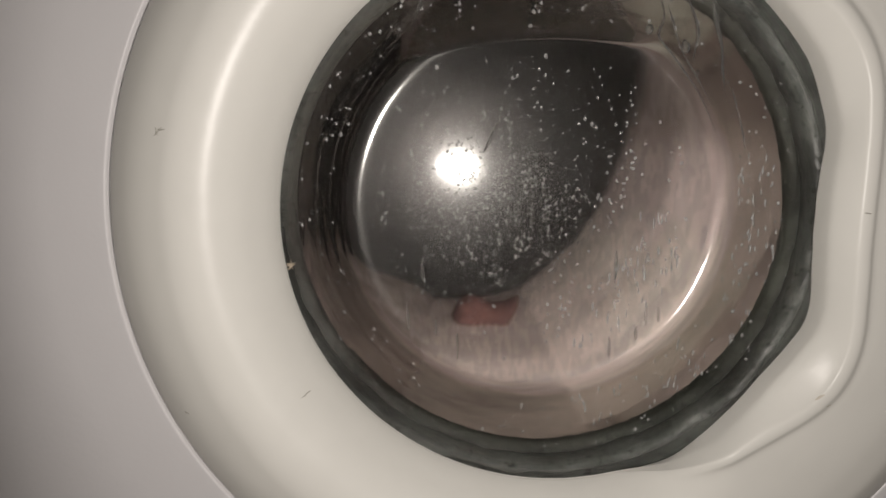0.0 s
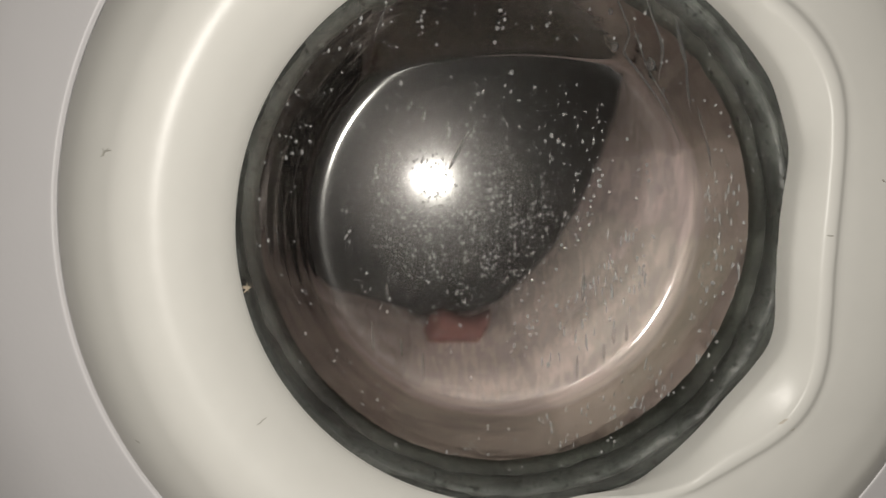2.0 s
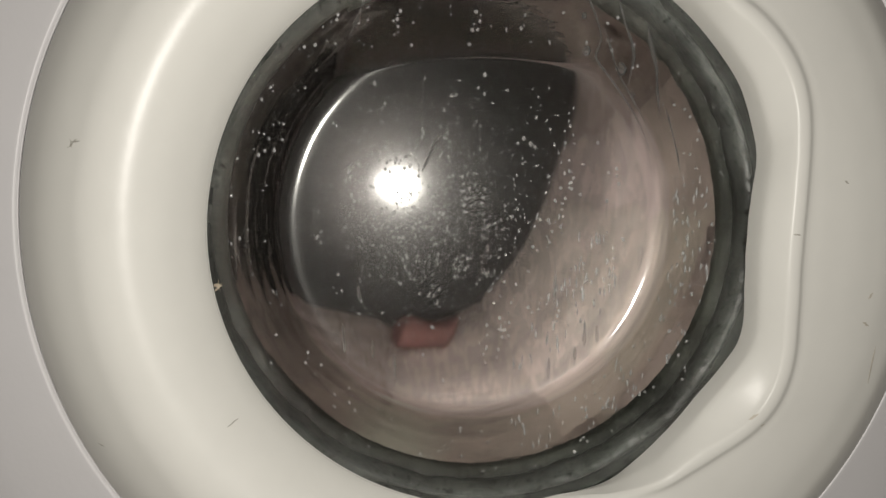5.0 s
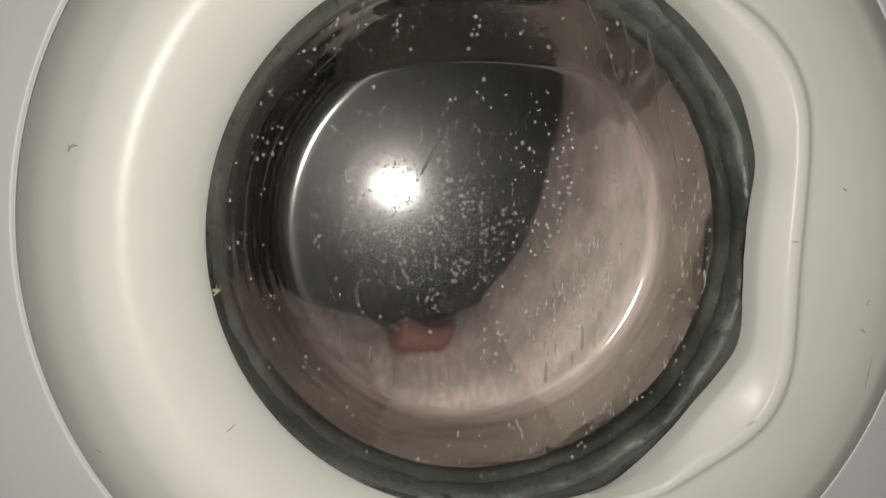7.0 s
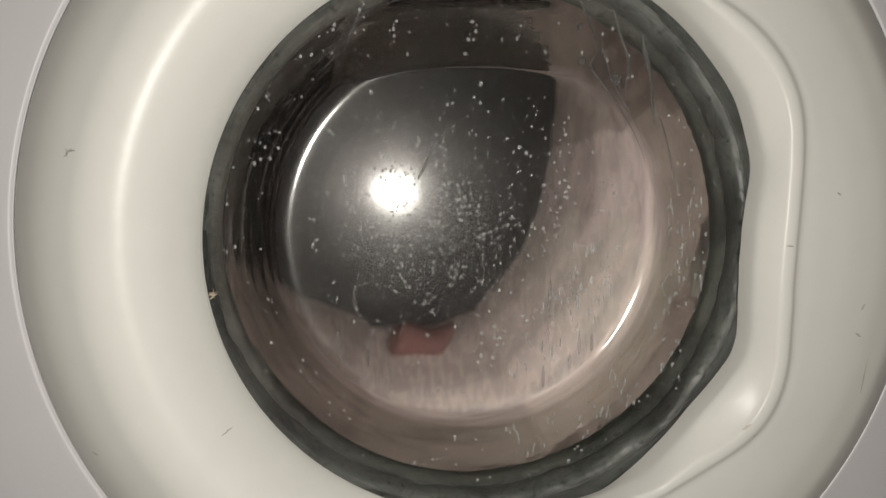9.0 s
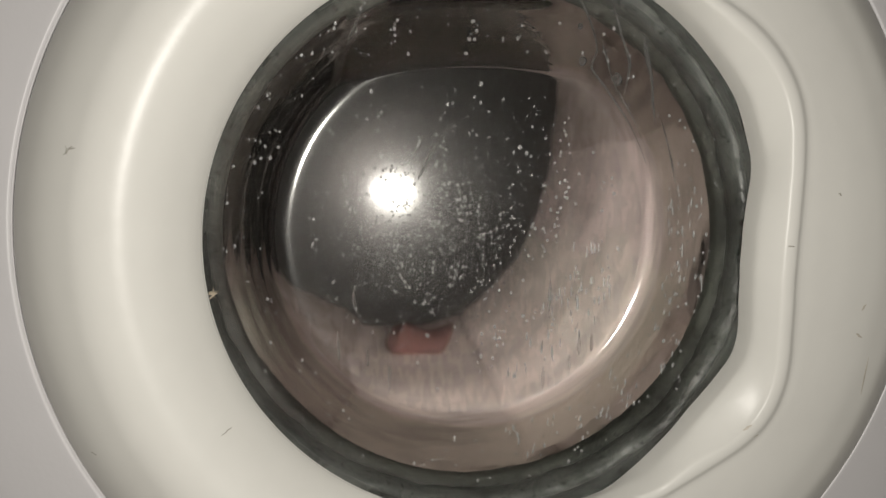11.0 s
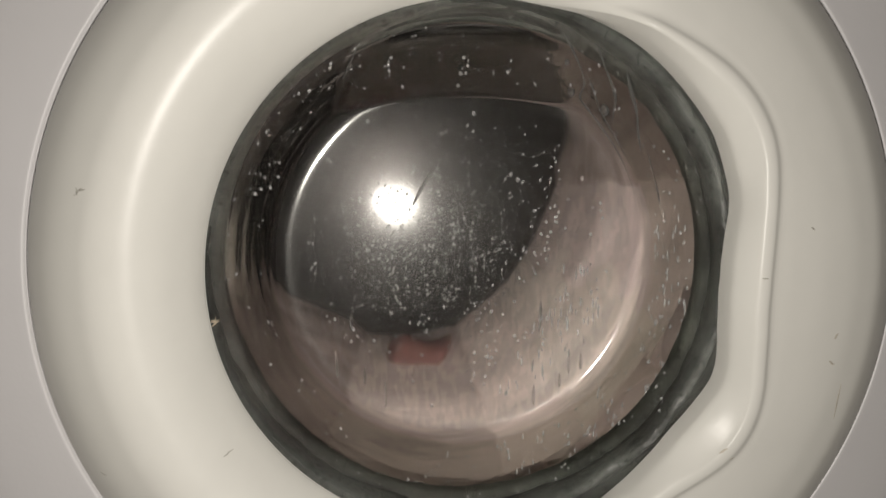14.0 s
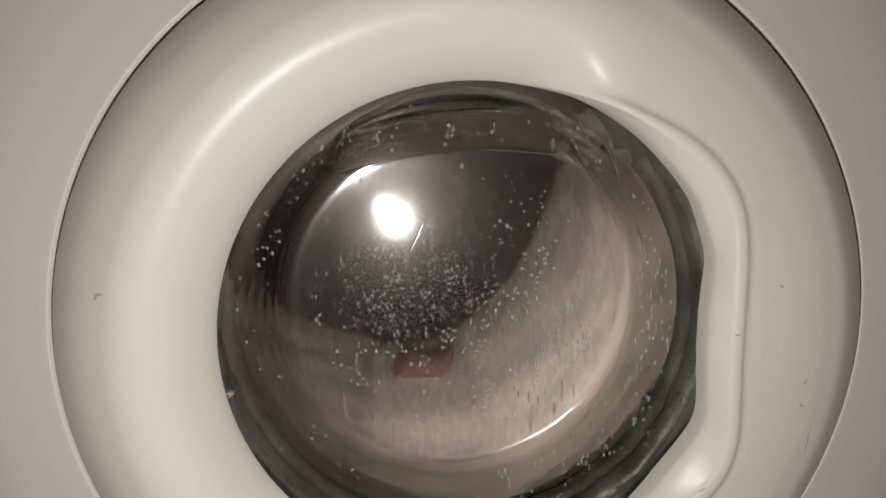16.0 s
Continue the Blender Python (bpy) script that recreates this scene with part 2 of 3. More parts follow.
def front_panel():
    lip = curve_through([(HOLE, 0.022), (HOLE, 0.004), (HOLE + 0.0003, 0.0016), (HOLE + 0.0012, 0.0004), (HOLE + 0.0026, 0.0), (HOLE + 0.008, 0.0)], 5) + [(0.27, 0.0)]

    def point(a, k):
        c, s = math.cos(a), math.sin(a)
        if k < len(lip):
            return (lip[k][0] * c, lip[k][1], lip[k][0] * s)
        reach = min(HALF / abs(c) if abs(c) > 1e-6 else 9, (HIGH if s > 0 else -LOW) / abs(s) if abs(s) > 1e-6 else 9)
        return (reach * c, 0.0 if k == len(lip) else 0.02, reach * s)

    part("front_panel", mesh("front_panel", *turned(point, 256, len(lip) + 2), ENAMEL, fix=True), washer, "white enamelled front panel with a rolled lip round the door")


front_panel()
for x0, x1 in ((-0.343, -0.3415), (0.3415, 0.343)):
    part("side_panel", mesh("side_panel", *box(x0, x1, 0.001, 0.56, -0.41, 0.43, 0.0005), ENAMEL, False), washer)
part("top", mesh("top", *box(-0.343, 0.343, -0.004, 0.56, 0.431, 0.456, 0.006), ENAMEL), washer)
part("back_panel", mesh("back_panel", *box(-0.340, 0.340, 0.55, 0.555, -0.41, 0.43, 0.001), ENAMEL, False), washer)
part("base_plate", mesh("base_plate", *box(-0.340, 0.340, 0.022, 0.548, -0.42, -0.412, 0.001), ENAMEL, False), washer)

# inner edge and grip ridge of the door ring, by angle in degrees
EDGE = [(-66, 0.1480), (-59, 0.1435), (-50, 0.1405), (-45, 0.1395), (-39, 0.1385), (-34, 0.1395), (-29, 0.1410), (-24, 0.1428), (-20, 0.1415), (-12, 0.1355), (-4, 0.1325), (4, 0.1330), (10, 0.1360), (16, 0.1412), (19, 0.1430), (24, 0.1442), (32, 0.1470), (42, 0.1470), (52, 0.1478), (60, 0.1480), (68, 0.1480)]
RIDGE = [(-76, 0.1487), (-66, 0.1485), (-58, 0.1472), (-52, 0.1482), (-45, 0.1515), (-40, 0.1555), (-35, 0.1588), (-31, 0.1595), (-27, 0.1585), (-22, 0.1555), (-15, 0.1495), (-6, 0.1450), (2, 0.1448), (9, 0.1472), (15, 0.1508), (21, 0.1555), (26, 0.1592), (31, 0.1608), (36, 0.1608), (42, 0.1590), (48, 0.1556), (55, 0.1520), (62, 0.1500), (70, 0.1490), (78, 0.1486)]


def table(rows, d):
    x, y = zip(*rows)
    return float(np.interp(d, x, y))


def softened(rows, d, reach=1.5):
    return sum(table(rows, d + reach * e) for e in (-1, -0.5, 0, 0.5, 1)) / 5


RIM = [(.2335, .022), (.2345, .004), (.2341, -.0015), (.2310, -.0068), (.2255, -.0122), (.2190, -.0173), (.2115, -.0216)]
ROUND = RIM + [(.2030, -.0252), (.1990, -.0267), (.1950, -.0278), (.1870, -.0283), (.1750, -.0253), (.1700, -.0222), (.1645, -.0182), (.1560, -.0085), (.1503, .0000), (.1480, .0060), (.1500, .0078)]
SMOOTH_ROUND = sorted(p for p in curve_through(ROUND, 6)[12:-6])


def ring_profile(a):
    d = math.degrees(a)
    d = d - 360 if d > 180 else d
    w = smooth01((d + 78) / 24) * smooth01((80 - d) / 24)
    e, r = softened(EDGE, d), softened(RIDGE, d, 2.5)
    g = r - e
    grip = [(.2030, -.0238), (.1950, -.0254), (.1865, -.0263), (.1775, -.0269), ((.355 + r + .0055) / 3, -.0271), ((.1775 + 2 * r + .011) / 3, -.0273), (r + .0055, -.0275), (r + .0018, -.0291), (r - .22 * min(g, .011), -.0287), (r - .48 * min(g, .011), -.0262), (e + .12 * g, -.0180), (e + .02 * g, -.0120)]
    flat = [(q, (1 - w) * float(np.interp(q, [p[0] for p in SMOOTH_ROUND], [p[1] for p in SMOOTH_ROUND])) + w * y) for q, y in grip]
    return RIM + flat + [((1 - w) * .150 + w * e, (1 - w) * .0078 - w * .0030)]


def door_ring():
    def point(a, k, memo={}):
        if a not in memo:
            memo[a] = curve_through(ring_profile(a), 4)
        r, y = memo[a][k]
        return (r * math.cos(a), y, r * math.sin(a))

    return part("door_ring", mesh("door_ring", *turned(point, 512, 4 * 19 + 1), PLASTIC, fix=True), washer, "cream-white glossy plastic door ring with a moulded grip")


ring = door_ring()



def CUT(y, x=0.0):
    """Height of the bowl's slanted, slightly arched top."""
    t = min(1, max(0, (0.036 - y) / 0.024))
    return 0.137 - (y - 0.02) * 0.415 - 1.7 * (x - 0.008) ** 2 + 0.014 * t * t * (3 - 2 * t)


def soft_min(a, b, k):
    h = max(k - abs(a - b), 0.0) / k
    return min(a, b) - h * h * k / 4



INNER = [(.158, .0085), (.1515, .0086), (.1475, .0115), (.1435, .019), (.1395, .032), (.1355, .050), (.1318, .068), (.1285, .0830), (.1255, .0905), (.1190, .0944), (.108, .0954), (.085, .0955), (.04, .0955), (0.0, .0955)]


def door_glass():
    front = curve_through(INNER, 4)
    back = []
    for k in range(len(front) - 1):  # an even wall, 4.5 mm thick
        (r0, y0), (r1, y1) = front[max(0, k - 1)], front[k + 1]
        along = Vector((r1 - r0, y1 - y0)).normalized()
        back.append((front[k][0] + 0.0045 * along.y, front[k][1] - 0.0045 * along.x))
    back.append((0.0, 0.1000))
    prof = front + back[::-1]

    def point(a, k):
        r, y = prof[k]
        if y > 0.03 and r > 0.02:  # pressed glass is slightly uneven
            r += 0.00012 * smooth01((y - 0.03) / 0.03) * (math.sin(7 * a + 1) + 0.7 * math.sin(13 * a + 2 + 30 * y))
        if k >= len(front) and y > 0.02:  # the outer face is wavy, most of all beside the slanted top
            r += 0.00012 * math.sin(430 * y + 0.8 * math.sin(3 * a)) * smooth01((y - 0.02) / 0.02) * smooth01((r - 0.118) / 0.008)
            for a1, y1, h in ((0.84, 0.072, 0.0016), (1.00, 0.062, 0.0012), (2.25, 0.066, 0.0008)):
                r -= h * math.exp(-((a - a1) / 0.05) ** 2 - ((y - y1) / 0.010) ** 2)
            r += 0.0006 * math.sin(46 * a + 95 * y) * math.exp(-((a - 0.80) / 0.17) ** 2) * smooth01((y - 0.02) / 0.02) * smooth01((r - 0.116) / 0.010)
        x, z = r * math.cos(a), r * math.sin(a)
        if k >= len(front):  # the two faces of the flat end are not quite parallel
            y -= 0.015 * x * smooth01((y - 0.088) / 0.008)
        top = CUT(y, x) + (0.0045 if k >= len(front) else 0)
        if y > 0.010 and z > 0.04:
            z = soft_min(z, top + 0.04 * max(z - top, 0), 0.0035)
        return (x, y, z)

    v, f = turned(point, 384, len(prof))
    n = len(prof)
    f += [(i * n, ((i + 1) % 384) * n, ((i + 1) % 384) * n + n - 1, i * n + n - 1) for i in range(384)]
    ob = part("door_glass", mesh("door_glass", v, f, GLASS, fix=True), washer, "thick clear glass bowl with a slanted top, wet inside")
    ob.visible_shadow = False
    return ob


bowl = door_glass()

# the gasket's lip is folded, and the folds waver
gasket_profile = curve_through([(.185, .034), (.178, .021), (.167, .016), (.1605, .0185), (.1575, .0245), (.1562, .0300), (.1588, .0325), (.1580, .0350), (.1548, .0380), (.1535, .045), (.1542, .0505), (.1562, .0525), (.1550, .0545), (.1518, .058), (.1508, .0625), (.1515, .066), (.157, .070), (.162, .078), (.168, .09), (.18, .095)], 4)


def gasket_point(a, k):
    r, y = gasket_profile[k]
    bend = smooth01((y - 0.018) / 0.01) * smooth01((0.064 - y) / 0.01) * (r < 0.162)
    y += bend * (0.0016 * noise.noise(Vector((5 * math.cos(a), 5 * math.sin(a), 1))) + 0.0009 * noise.noise(Vector((19 * math.cos(a), 19 * math.sin(a), 7 + 60 * y))))
    r += bend * 0.0012 * noise.noise(Vector((11 * math.cos(a), 11 * math.sin(a), 40 * y)))
    return (r * math.cos(a), y, r * math.sin(a))


part("door_gasket", mesh("door_gasket", *turned(gasket_point, 360, len(gasket_profile)), RUBBER), washer, "wet dark grey rubber door gasket")

AXLE = 0.25
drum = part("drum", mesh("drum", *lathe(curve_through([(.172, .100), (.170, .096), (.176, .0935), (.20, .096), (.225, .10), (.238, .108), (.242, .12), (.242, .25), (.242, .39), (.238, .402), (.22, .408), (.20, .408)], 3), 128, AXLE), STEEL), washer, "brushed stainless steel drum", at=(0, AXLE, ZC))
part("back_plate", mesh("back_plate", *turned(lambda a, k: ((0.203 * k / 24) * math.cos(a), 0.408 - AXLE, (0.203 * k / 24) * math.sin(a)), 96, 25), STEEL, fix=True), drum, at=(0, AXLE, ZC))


# inner radius of the heap of laundry at the back of the drum, by angle in degrees
HEAP = [(-225, .238), (-185, .238), (-165, .228), (-152, .186), (-138, .156), (-100, .130), (-82, .120), (-62, .112), (-40, .105), (-19, .104), (8, .124), (28, .154), (40, .188), (48, .226), (56, .238), (85, .238)]


def laundry(name, mat, a0, a1, label, seed, lift=0.0, heap=True, y0=0.112, y1=0.40, flare=0.055):
    """A garment against the drum wall: a lumpy curved slab over a sector."""
    noise_at = Vector((seed * 3.7, seed * 1.3, seed))
    nu, nv = 48, 40
    verts = []
    for i in range(nu + 1):
        for k in range(nv + 1):
            u, v = i / nu, k / nv
            d = a0 + (a1 - a0) * u
            a = math.radians(d)
            side = smooth01(3 * min(u, 1 - u) + 0.02)
            y = y0 + (y1 - y0) * v
            q = Vector((math.cos(a) * 0.2, y, math.sin(a) * 0.2))
            fold = 0.003 * noise.noise(q * 8 + noise_at) + 0.004 * noise.noise(Vector((a * 1.5, y * 26, seed)))
            if heap:
                inner = sum(table(HEAP, d + e) for e in (-12, -6, 0, 6, 12)) / 5 + flare * (1 - v) ** 1.9 + fold - lift
            else:
                inner = 0.168 + fold + 0.05 * abs(2 * v - 1) ** 3
            r = 0.240 - (0.240 - min(inner, 0.239)) * side ** 0.6
            verts.append((r * math.cos(a), y - AXLE, r * math.sin(a)))
    faces = [(i * (nv + 1) + k, (i + 1) * (nv + 1) + k, (i + 1) * (nv + 1) + k + 1, i * (nv + 1) + k + 1) for i in range(nu) for k in range(nv)]
    ob = tagged(new(name, mesh(name, verts, faces, mat, fix=True)), label, "laundry", "laundry in the drum")
    ob.location = (0, AXLE, ZC)
    return ob


tumbling = [
    laundry("bed_sheet", CLOTHS[3], -178, 30, "mauve wet bed sheet wound round the inside of the drum", 9, -0.004, y0=0.100, flare=0.078),
    laundry("towel", DEEP_MAUVE, -228, -80, "deep mauve wet towel tumbling in the drum", 1, 0.002),
    laundry("cloth", MID_MAUVE, -140, -45, "mid mauve wet cloth tumbling in the drum", 2, 0.001),
    laundry("towel", CLOTHS[1], -98, -5, "pale pink wet towel tumbling in the drum", 3),
    laundry("cloth", CLOTHS[2], -80, 30, "beige wet cloth tumbling in the drum", 4, 0.001),
    laundry("cloth", CLOTHS[3], -45, 52, "mauve wet cloth tumbling in the drum", 5),
    laundry("towel", DEEP_MAUVE, -6, 96, "deep mauve wet towel tumbling in the drum", 6, 0.001),
]
shirt = laundry("shirt", CLOTHS[0], 40, 66, "white wet cotton shirt flung round by the drum", 7, heap=False, y1=0.24)


# a red sock low at the back of the drum
def sock():
    path = curve_through([(-0.050, 0.312, -0.118), (-0.036, 0.308, -0.121), (-0.018, 0.304, -0.123), (0.000, 0.300, -0.120), (0.008, 0.296, -0.116)], 5)
    verts, faces, n = [], [], 12
    for i, c in enumerate(path):
        u = i / (len(path) - 1)
        rad = 0.018 * (min(1, 5 * u + 0.25, 5 * (1 - u) + 0.3)) ** 0.5 * (1 + 0.12 * math.sin(9 * u))
        for k in range(n):
            w = 2 * math.pi * k / n
            verts.append((c[0] + 0.35 * rad * math.cos(w), c[1] + rad * math.sin(w), c[2] + 0.8 * rad * math.cos(w)))
    for i in range(len(path) - 1):
        faces += [(i * n + k, i * n + (k + 1) % n, (i + 1) * n + (k + 1) % n, (i + 1) * n + k) for k in range(n)]
    faces += [tuple(range(n)), tuple(range((len(path) - 1) * n, len(path) * n))]
    ob = tagged(new("sock", mesh("sock", verts, faces, RED, fix=True)), "small red sock low at the back of the drum", "sock", "laundry in the drum")
    ob.location = (0, 0, ZC)


sock()


# ---- water on the glass ----
def bead(rx, rz, depth):
    """A drop that clings to the glass, flat side to the glass."""
    bm = bmesh.new()
    bmesh.ops.create_icosphere(bm, subdivisions=2, radius=1)
    for v in bm.verts:
        v.co = Vector((v.co.x * rx * (1 - 0.25 * max(0, v.co.z)), v.co.y * depth, v.co.z * rz))
    out = [tuple(v.co) for v in bm.verts], [[q.index for q in f.verts] for f in bm.faces]
    bm.free()
    return out


PLATE = 0.0951
DROPS = [mesh("droplet", *bead(r, r * k, r * 0.75), WATER) for r, k in ((0.0006, 1.0), (0.0008, 1.1), (0.0010, 1.25), (0.0013, 1.3))]
rng = random.Random(7)


tiny_verts, tiny_faces = [], []


def droplet(x, z, size, y=PLATE, lean=0.0):
    if size == 0:  # too small to pick apart: joined into one sheet of beads
        base = len(tiny_verts)
        v, f = bead(*(lambda q: (q, q * rng.uniform(0.9, 1.7), q * 0.75))(rng.choice((0.0005, 0.0005, 0.0007, 0.0009))))
        tiny_verts.extend((x + p[0], y + p[1], z + p[2]) for p in v)
        tiny_faces.extend([base + k for k in g] for g in f)
        return
    ob = new("water_droplet", DROPS[size])
    ob.location, ob.rotation_euler = (x, y, ZC + z), (0, -lean, 0)
    ob.visible_shadow = False
    tagged(ob, "clear round water droplet clinging to the door glass", "water droplet", "droplets on the door glass")


def on_plate(x, z):
    return math.hypot(x, z) < 0.104 and z < 0.093


KNOWN = [(-.0989, -.0053), (-.0596, .0649), (-.0153, .0822), (.0323, .0556), (.0631, .0344), (-.0918, .0245), (.0063, .0956), (-.0196, -.105), (-.036, .031), (-.064, .089), (-.012, .083), (.037, .052), (.040, .050), (.066, .030), (.065, .023), (.089, .015), (-.088, .062), (-.090, .064), (-.099, -.012), (-.101, -.008)]
for x, z in KNOWN:
    droplet(x, z, rng.choice((2, 2, 3)))
count = 0
while count < 300:
    x, z = rng.gauss(-0.005, 0.05), rng.gauss(0.005, 0.05)
    if on_plate(x, z):
        for _ in range(rng.choice((1, 1, 2, 3))):
            droplet(x, z, rng.choice((0, 0, 0, 1, 1, 2)))
            x, z = x + rng.uniform(-0.003, 0.003), z - rng.uniform(0.003, 0.008)
            if not on_plate(x, z):
                break
            count += 1

for _ in range(260):
    x, z = rng.gauss(-0.020, 0.055), rng.gauss(0.016, 0.045)
    if on_plate(x, z):
        droplet(x, z, 0)

for _ in range(240):  # the mist under the lit spot has gathered into beads
    x, z = rng.gauss(-0.042, 0.042), rng.gauss(-0.010, 0.034)
    if on_plate(x, z):
        droplet(x, z, 0)


def fine_run(x, z, y, half, width):
    base = len(tiny_verts)
    v, f = bead(width, half, width * 0.8)
    tiny_verts.extend((x + p[0], y + p[1], z + p[2]) for p in v)
    tiny_faces.extend([base + k for k in g] for g in f)


for _ in range(45):  # fine runs low on the flat end and on the wall beside it
    r, a = rng.uniform(0.070, 0.106), math.radians(rng.uniform(-75, -5))
    fine_run(r * math.cos(a), r * math.sin(a), PLATE, rng.uniform(0.0012, 0.0040), rng.uniform(0.0004, 0.0008))
for _ in range(110):
    y, a = rng.uniform(0.040, 0.080), math.radians(rng.uniform(-80, 15))
    r = float(np.interp(y, [p[1] for p in INNER[:8]], [p[0] for p in INNER[:8]])) - 0.0004
    fine_run(r * math.cos(a), r * math.sin(a), y, rng.uniform(0.0010, 0.0032), rng.uniform(0.0004, 0.0008))

for _ in range(230):
    k = rng.uniform(3.2, 6.5)
    r, y = (float(np.interp(k, range(len(INNER)), [p[c] for p in INNER])) for c in (0, 1))
    a = rng.uniform(0, 2 * math.pi)
    x, z = (r - 0.0004) * math.cos(a), (r - 0.0004) * math.sin(a)
    droplet(x, min(z, CUT(y, x) - 0.0004), rng.choice((0,) * 9 + (1,)), y, a - math.pi / 2)

for _ in range(18):  # short runs of water low on the flat end
    x, z = rng.uniform(0.05, 0.1), rng.uniform(-0.09, -0.03)
    if on_plate(x, z):
        ob = new("water_streak", mesh("water_streak", *bead(rng.uniform(0.0006, 0.0010), rng.uniform(0.002, 0.006), 0.0006), rng.choice((WATER, WATER, TRAIL))))
        ob.location, ob.rotation_euler = (x, PLATE, ZC + z), (0, rng.uniform(-0.1, 0.1), 0)
        ob.visible_shadow = False
        tagged(ob, "short run of water trickling down the door glass", "water streak", "streaks on the door glass")

for x, z, length, turn in ((-.0516, -.096, .019, 0), (-.085, -.075, .020, 4), (.055, -.0425, .022, -2), (.052, -.098, .015, 0), (.0764, -.0758, .015, 0), (.085, -.075, .012, 0), (-.066, -.083, .012, 2), (-.0275, .0466, .030, -27), (.070, -.088, .010, 0), (-.075, -.045, .012, 3)):
    ob = new("water_streak", mesh("water_streak", *bead(0.0012, length / 2, 0.0007), TRAIL))
    ob.location, ob.rotation_euler = (x, PLATE, ZC + z), (0, radians(-turn), 0)
    ob.visible_shadow = False
    tagged(ob, "thin trail of water running down the door glass", "water streak", "streaks on the door glass")


for y, length in ((0.050, 0.006), (0.066, 0.010), (0.080, 0.007)):
    ob = new("water_streak", mesh("water_streak", *bead(0.0013, length / 2, 0.0011), WATER))
    ob.location, ob.rotation_euler = (-0.006, y, ZC + CUT(y) - 0.0004), (radians(-65), 0, 0)
    ob.visible_shadow = False
    tagged(ob, "short run of water trickling down the door glass", "water streak", "streaks on the door glass")


def wall_at(deg, y):
    """A point of the bowl's inner wall and its direction towards the axis."""
    front = curve_through(INNER, 4)
    r = float(np.interp(y, [p[1] for p in front], [p[0] for p in front]))
    a = math.radians(deg)
    x, z = r * math.cos(a), r * math.sin(a)
    return Vector((x, y, min(z, CUT(y, x)))), Vector((-math.cos(a), 0, -math.sin(a)))


def water_trail(rows, width, label):
    """A bulging run of water that winds down the bowl's wall; rows: angle, depth."""
    path = curve_through([(d, y, 0) for d, y in rows], 8)
    pts = [wall_at(d, y) for d, y, _ in path]
    verts, faces, n = [], [], 8
    for i, (p, inward) in enumerate(pts):
        along = (pts[min(i + 1, len(pts) - 1)][0] - pts[max(i - 1, 0)][0]).normalized()
        side = along.cross(inward).normalized()
        u = i / (len(pts) - 1)
        w = width * (0.15 + 0.85 * min(1, 6 * u, 4 * (1 - u))) * (1 + 0.3 * math.sin(11 * u + 40 * width * 100))
        for k in range(n):
            c, q = math.cos(2 * math.pi * k / n), math.sin(2 * math.pi * k / n)
            verts.append(tuple(p + side * (0.5 * w * c) + inward * (0.30 * w * q)))
    for i in range(len(pts) - 1):
        faces += [(i * n + k, i * n + (k + 1) % n, (i + 1) * n + (k + 1) % n, (i + 1) * n + k) for k in range(n)]
    faces += [tuple(range(n)), tuple(range((len(pts) - 1) * n, len(pts) * n))]
    ob = new("water_streak", mesh("water_streak", verts, faces, RUN, fix=True))
    ob.location, ob.visible_shadow = (0, 0, ZC), False
    tagged(ob, label, "water streak", "streaks on the door glass")


RUN = water_glass("running_water", 1.38, 0.10)
for rows, width in (([(72, .020), (66, .035), (58, .060), (55, .080), (46, .088), (34, .090), (22, .091)], .0019), ([(63, .018), (57, .034), (50, .050), (46, .066), (43, .078)], .0021), ([(54, .022), (49, .034), (43, .046), (38, .058), (32, .068)], .0027), ([(59, .050), (53, .066), (47, .078), (38, .084), (29, .086)], .0015), ([(33, .060), (24, .066), (14, .070)], .0016), ([(118, .022), (122, .040), (126, .058)], .0020)):
    water_trail(rows, width, "winding run of water on the wall of the glass bowl")
for d, y, r in ((48.1, .070, .0042), (59.5, .074, .0034), (66, .045, .0022), (40, .080, .0018)):
    p, inward = wall_at(d, y)
    ob = new("water_droplet", mesh("water_droplet", *bead(r * 0.75, r * 1.2, r * 0.45), TRAIL))
    ob.location, ob.rotation_euler = p + Vector((0, 0, ZC)), Euler((0, 0, radians(d - 90))).to_matrix().to_euler()
    ob.visible_shadow = False
    tagged(ob, "large flattened water drop on the wall of the glass bowl", "water droplet", "droplets on the door glass")

beads = tagged(new("water_beads", mesh("water_beads", tiny_verts, tiny_faces, WATER)), "tiny beads of water scattered over the door glass", "water beads", kind="stuff")
beads.location, beads.visible_shadow = (0, 0, ZC), False


# a tuft of beige lint caught at the rim of the glass
def lint():
    verts, faces = [], []
    for _ in range(14):
        v, f = bead(0.00022, rng.uniform(0.0012, 0.0030), 0.00022)
        turn = Euler((rng.uniform(-0.5, 0.5), rng.uniform(0, 3.1), 0)).to_matrix()
        at = Vector((rng.gauss(0, 0.0010), rng.uniform(-0.0008, 0), rng.gauss(0, 0.0008)))
        base = len(verts)
        verts.extend(tuple(turn @ Vector(p) + at) for p in v)
        faces.extend([base + k for k in g] for g in f)
    ob = tagged(new("lint", mesh("lint", verts, faces, LINT)), "small tuft of beige lint stuck to the glass rim", "lint")
    ob.location = (-0.1440, 0.0080, ZC - 0.0262)


LINT = material("lint", (0.55, 0.47, 0.36), 0.9, vary=0.1, scale=200)
lint()


# ---- wear on the door ring ----
def ring_point(x, z):
    a = math.atan2(z, x)
    prof = curve_through(ring_profile(a % (2 * math.pi)), 6)
    r = math.hypot(x, z)
    pts = sorted((p for p in prof if p[1] < 0.005 or p[0] < 0.2), key=lambda p: p[0])
    return float(np.interp(r, [p[0] for p in pts], [p[1] for p in pts]))


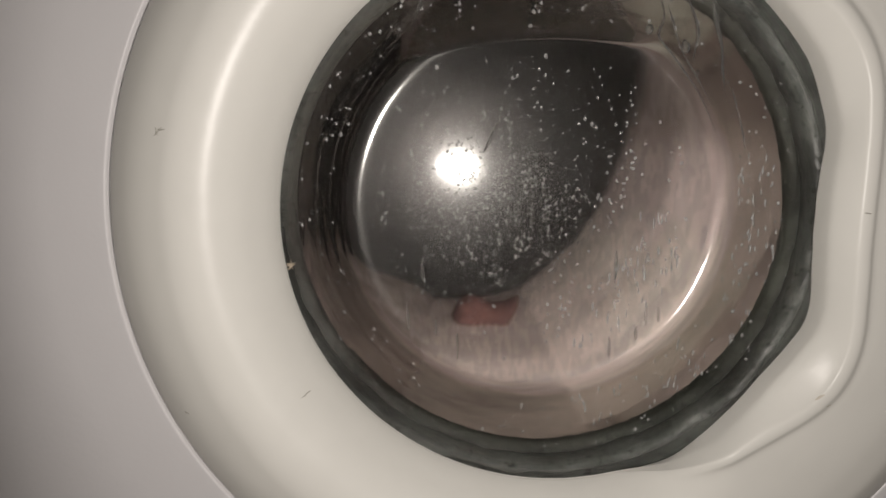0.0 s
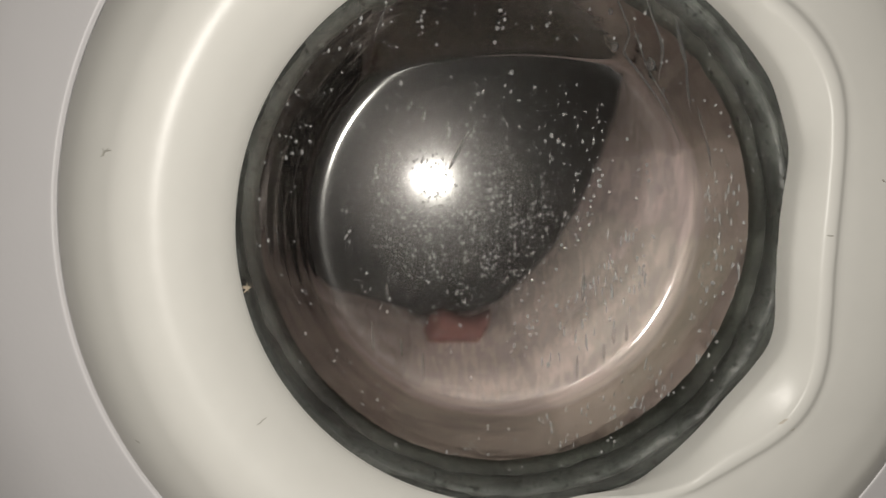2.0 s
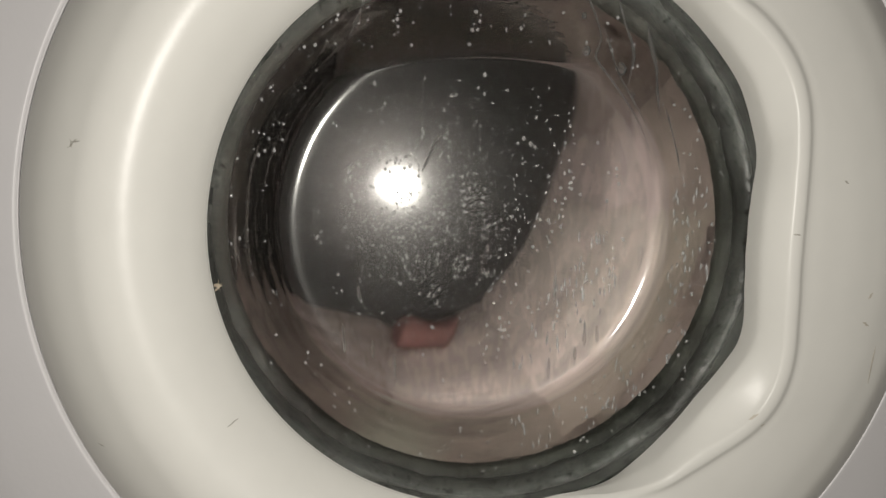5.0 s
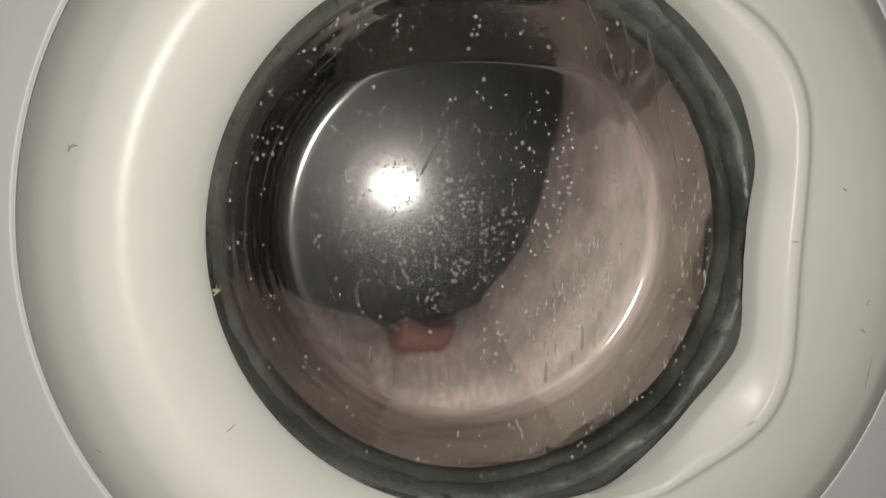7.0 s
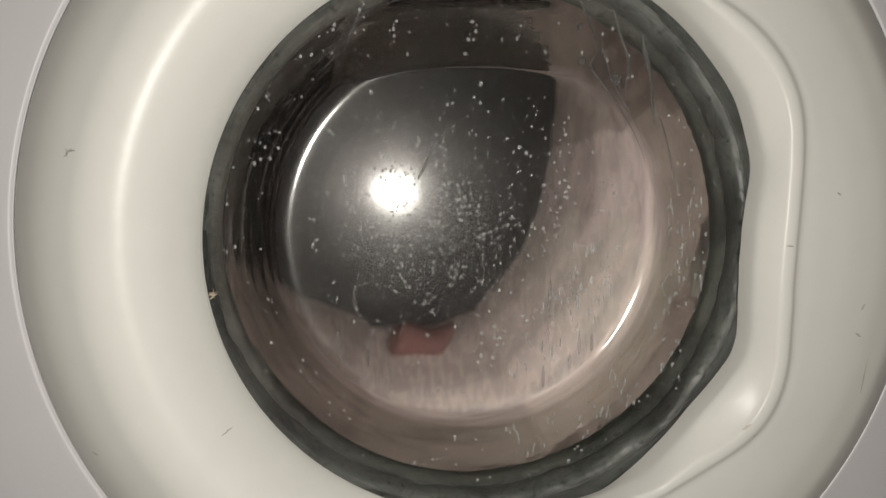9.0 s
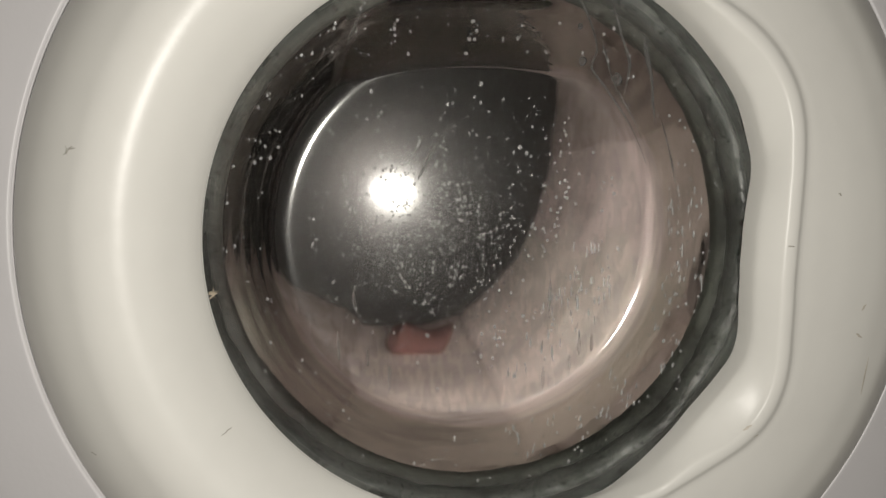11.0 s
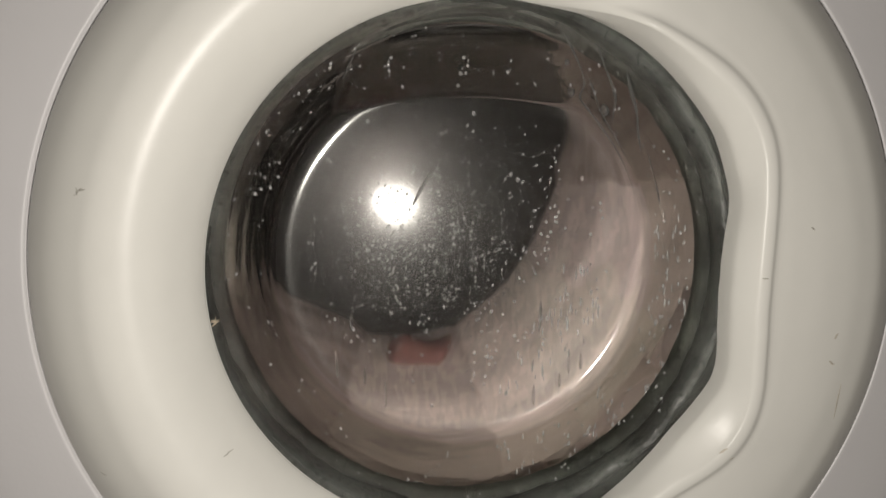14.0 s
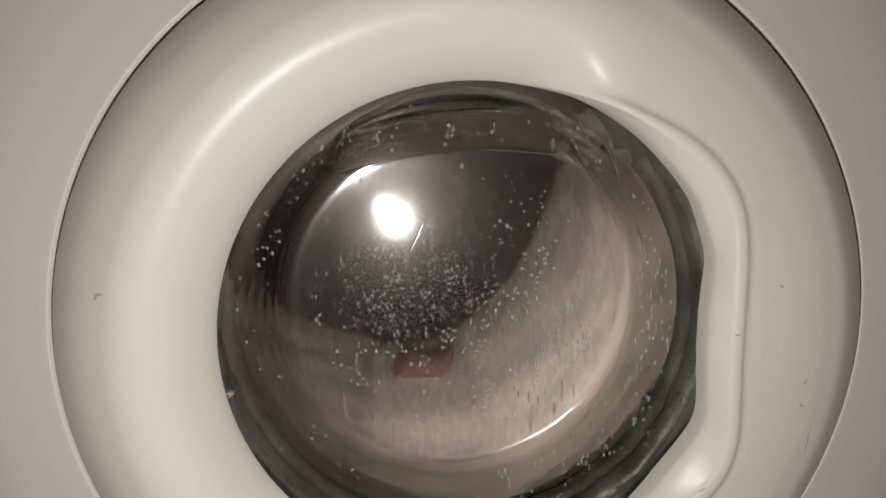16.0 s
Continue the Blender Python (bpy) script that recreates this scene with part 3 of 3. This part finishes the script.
SCUFF = material("grey_scuff", (0.42, 0.40, 0.35), 0.7, vary=0.1, scale=60)
STAIN = material("brown_stain", (0.68, 0.63, 0.54), 0.6, vary=0.1, scale=60)


def mark(points, width, mat, name, label):
    """A thin worn stroke that lies on the ring."""
    verts, faces = [], []
    for i, (x, z) in enumerate(points):
        p, q = points[max(0, i - 1)], points[min(len(points) - 1, i + 1)]
        d = Vector((q[0] - p[0], q[1] - p[1])).normalized()
        w = width * (0.35 if i in (0, len(points) - 1) else 1) / 2
        for s in (-1, 0, 1):
            X, Z = x - s * d.y * w, z + s * d.x * w
            verts.append((X, ring_point(X, Z) - (0.0003 if s == 0 else 0.00012), Z))
    for i in range(len(points) - 1):
        for k in range(2):
            faces.append((3 * i + k, 3 * i + k + 1, 3 * i + k + 4, 3 * i + k + 3))
    part(name, mesh(name, verts, faces, mat), ring, label)


for x, z, dx, dz, w, mat in ((-.1995, .0425, .004, .004, .0006, SCUFF), (-.1970, .0450, .003, .0005, .0006, SCUFF), (-.1985, .0465, .0005, -.004, .0005, SCUFF), (-.1350, -.0915, .0035, .0022, .0006, SCUFF), (.1685, .0295, .0016, -.0012, .0009, SCUFF), (.142, .0032, .004, -.0004, .0006, SCUFF), (.186, -.030, .002, .003, .0012, STAIN), (.184, -.042, .003, -.002, .0012, STAIN), (.125, -.091, .004, .003, .0009, STAIN), (.1305, -.0945, .003, .001, .0007, STAIN), (.193, -.055, -.002, -.02, .0009, STAIN), (-.196, -.098, .003, -.001, .0006, SCUFF)):
    mark([(x + dx * t + 0.0004 * math.sin(9 * t + x * 99), z + dz * t) for t in (0, 0.33, 0.66, 1)], w, mat, "scuff" if mat is SCUFF else "stain", "")


# ---- motion ----
TURN = 0.302  # seconds for one turn of the drum


def motions():
    times = [f / FPS for f in range(16 * FPS + 1)]
    walk(drum, [(t, pose(0, AXLE - 0.28, ZC, 0, -360 * t / TURN, 0)) for t in times])
    walk(shirt, [(t, pose(0, AXLE, ZC, 0, -360 * t / TURN, 0)) for t in times])
    for k, piece in enumerate(tumbling):
        walk(piece, [(t, pose(0, AXLE, ZC, 0, 7 * math.sin(6 * math.pi * t / TURN + 0.4 * k), 0)) for t in times])


motions()
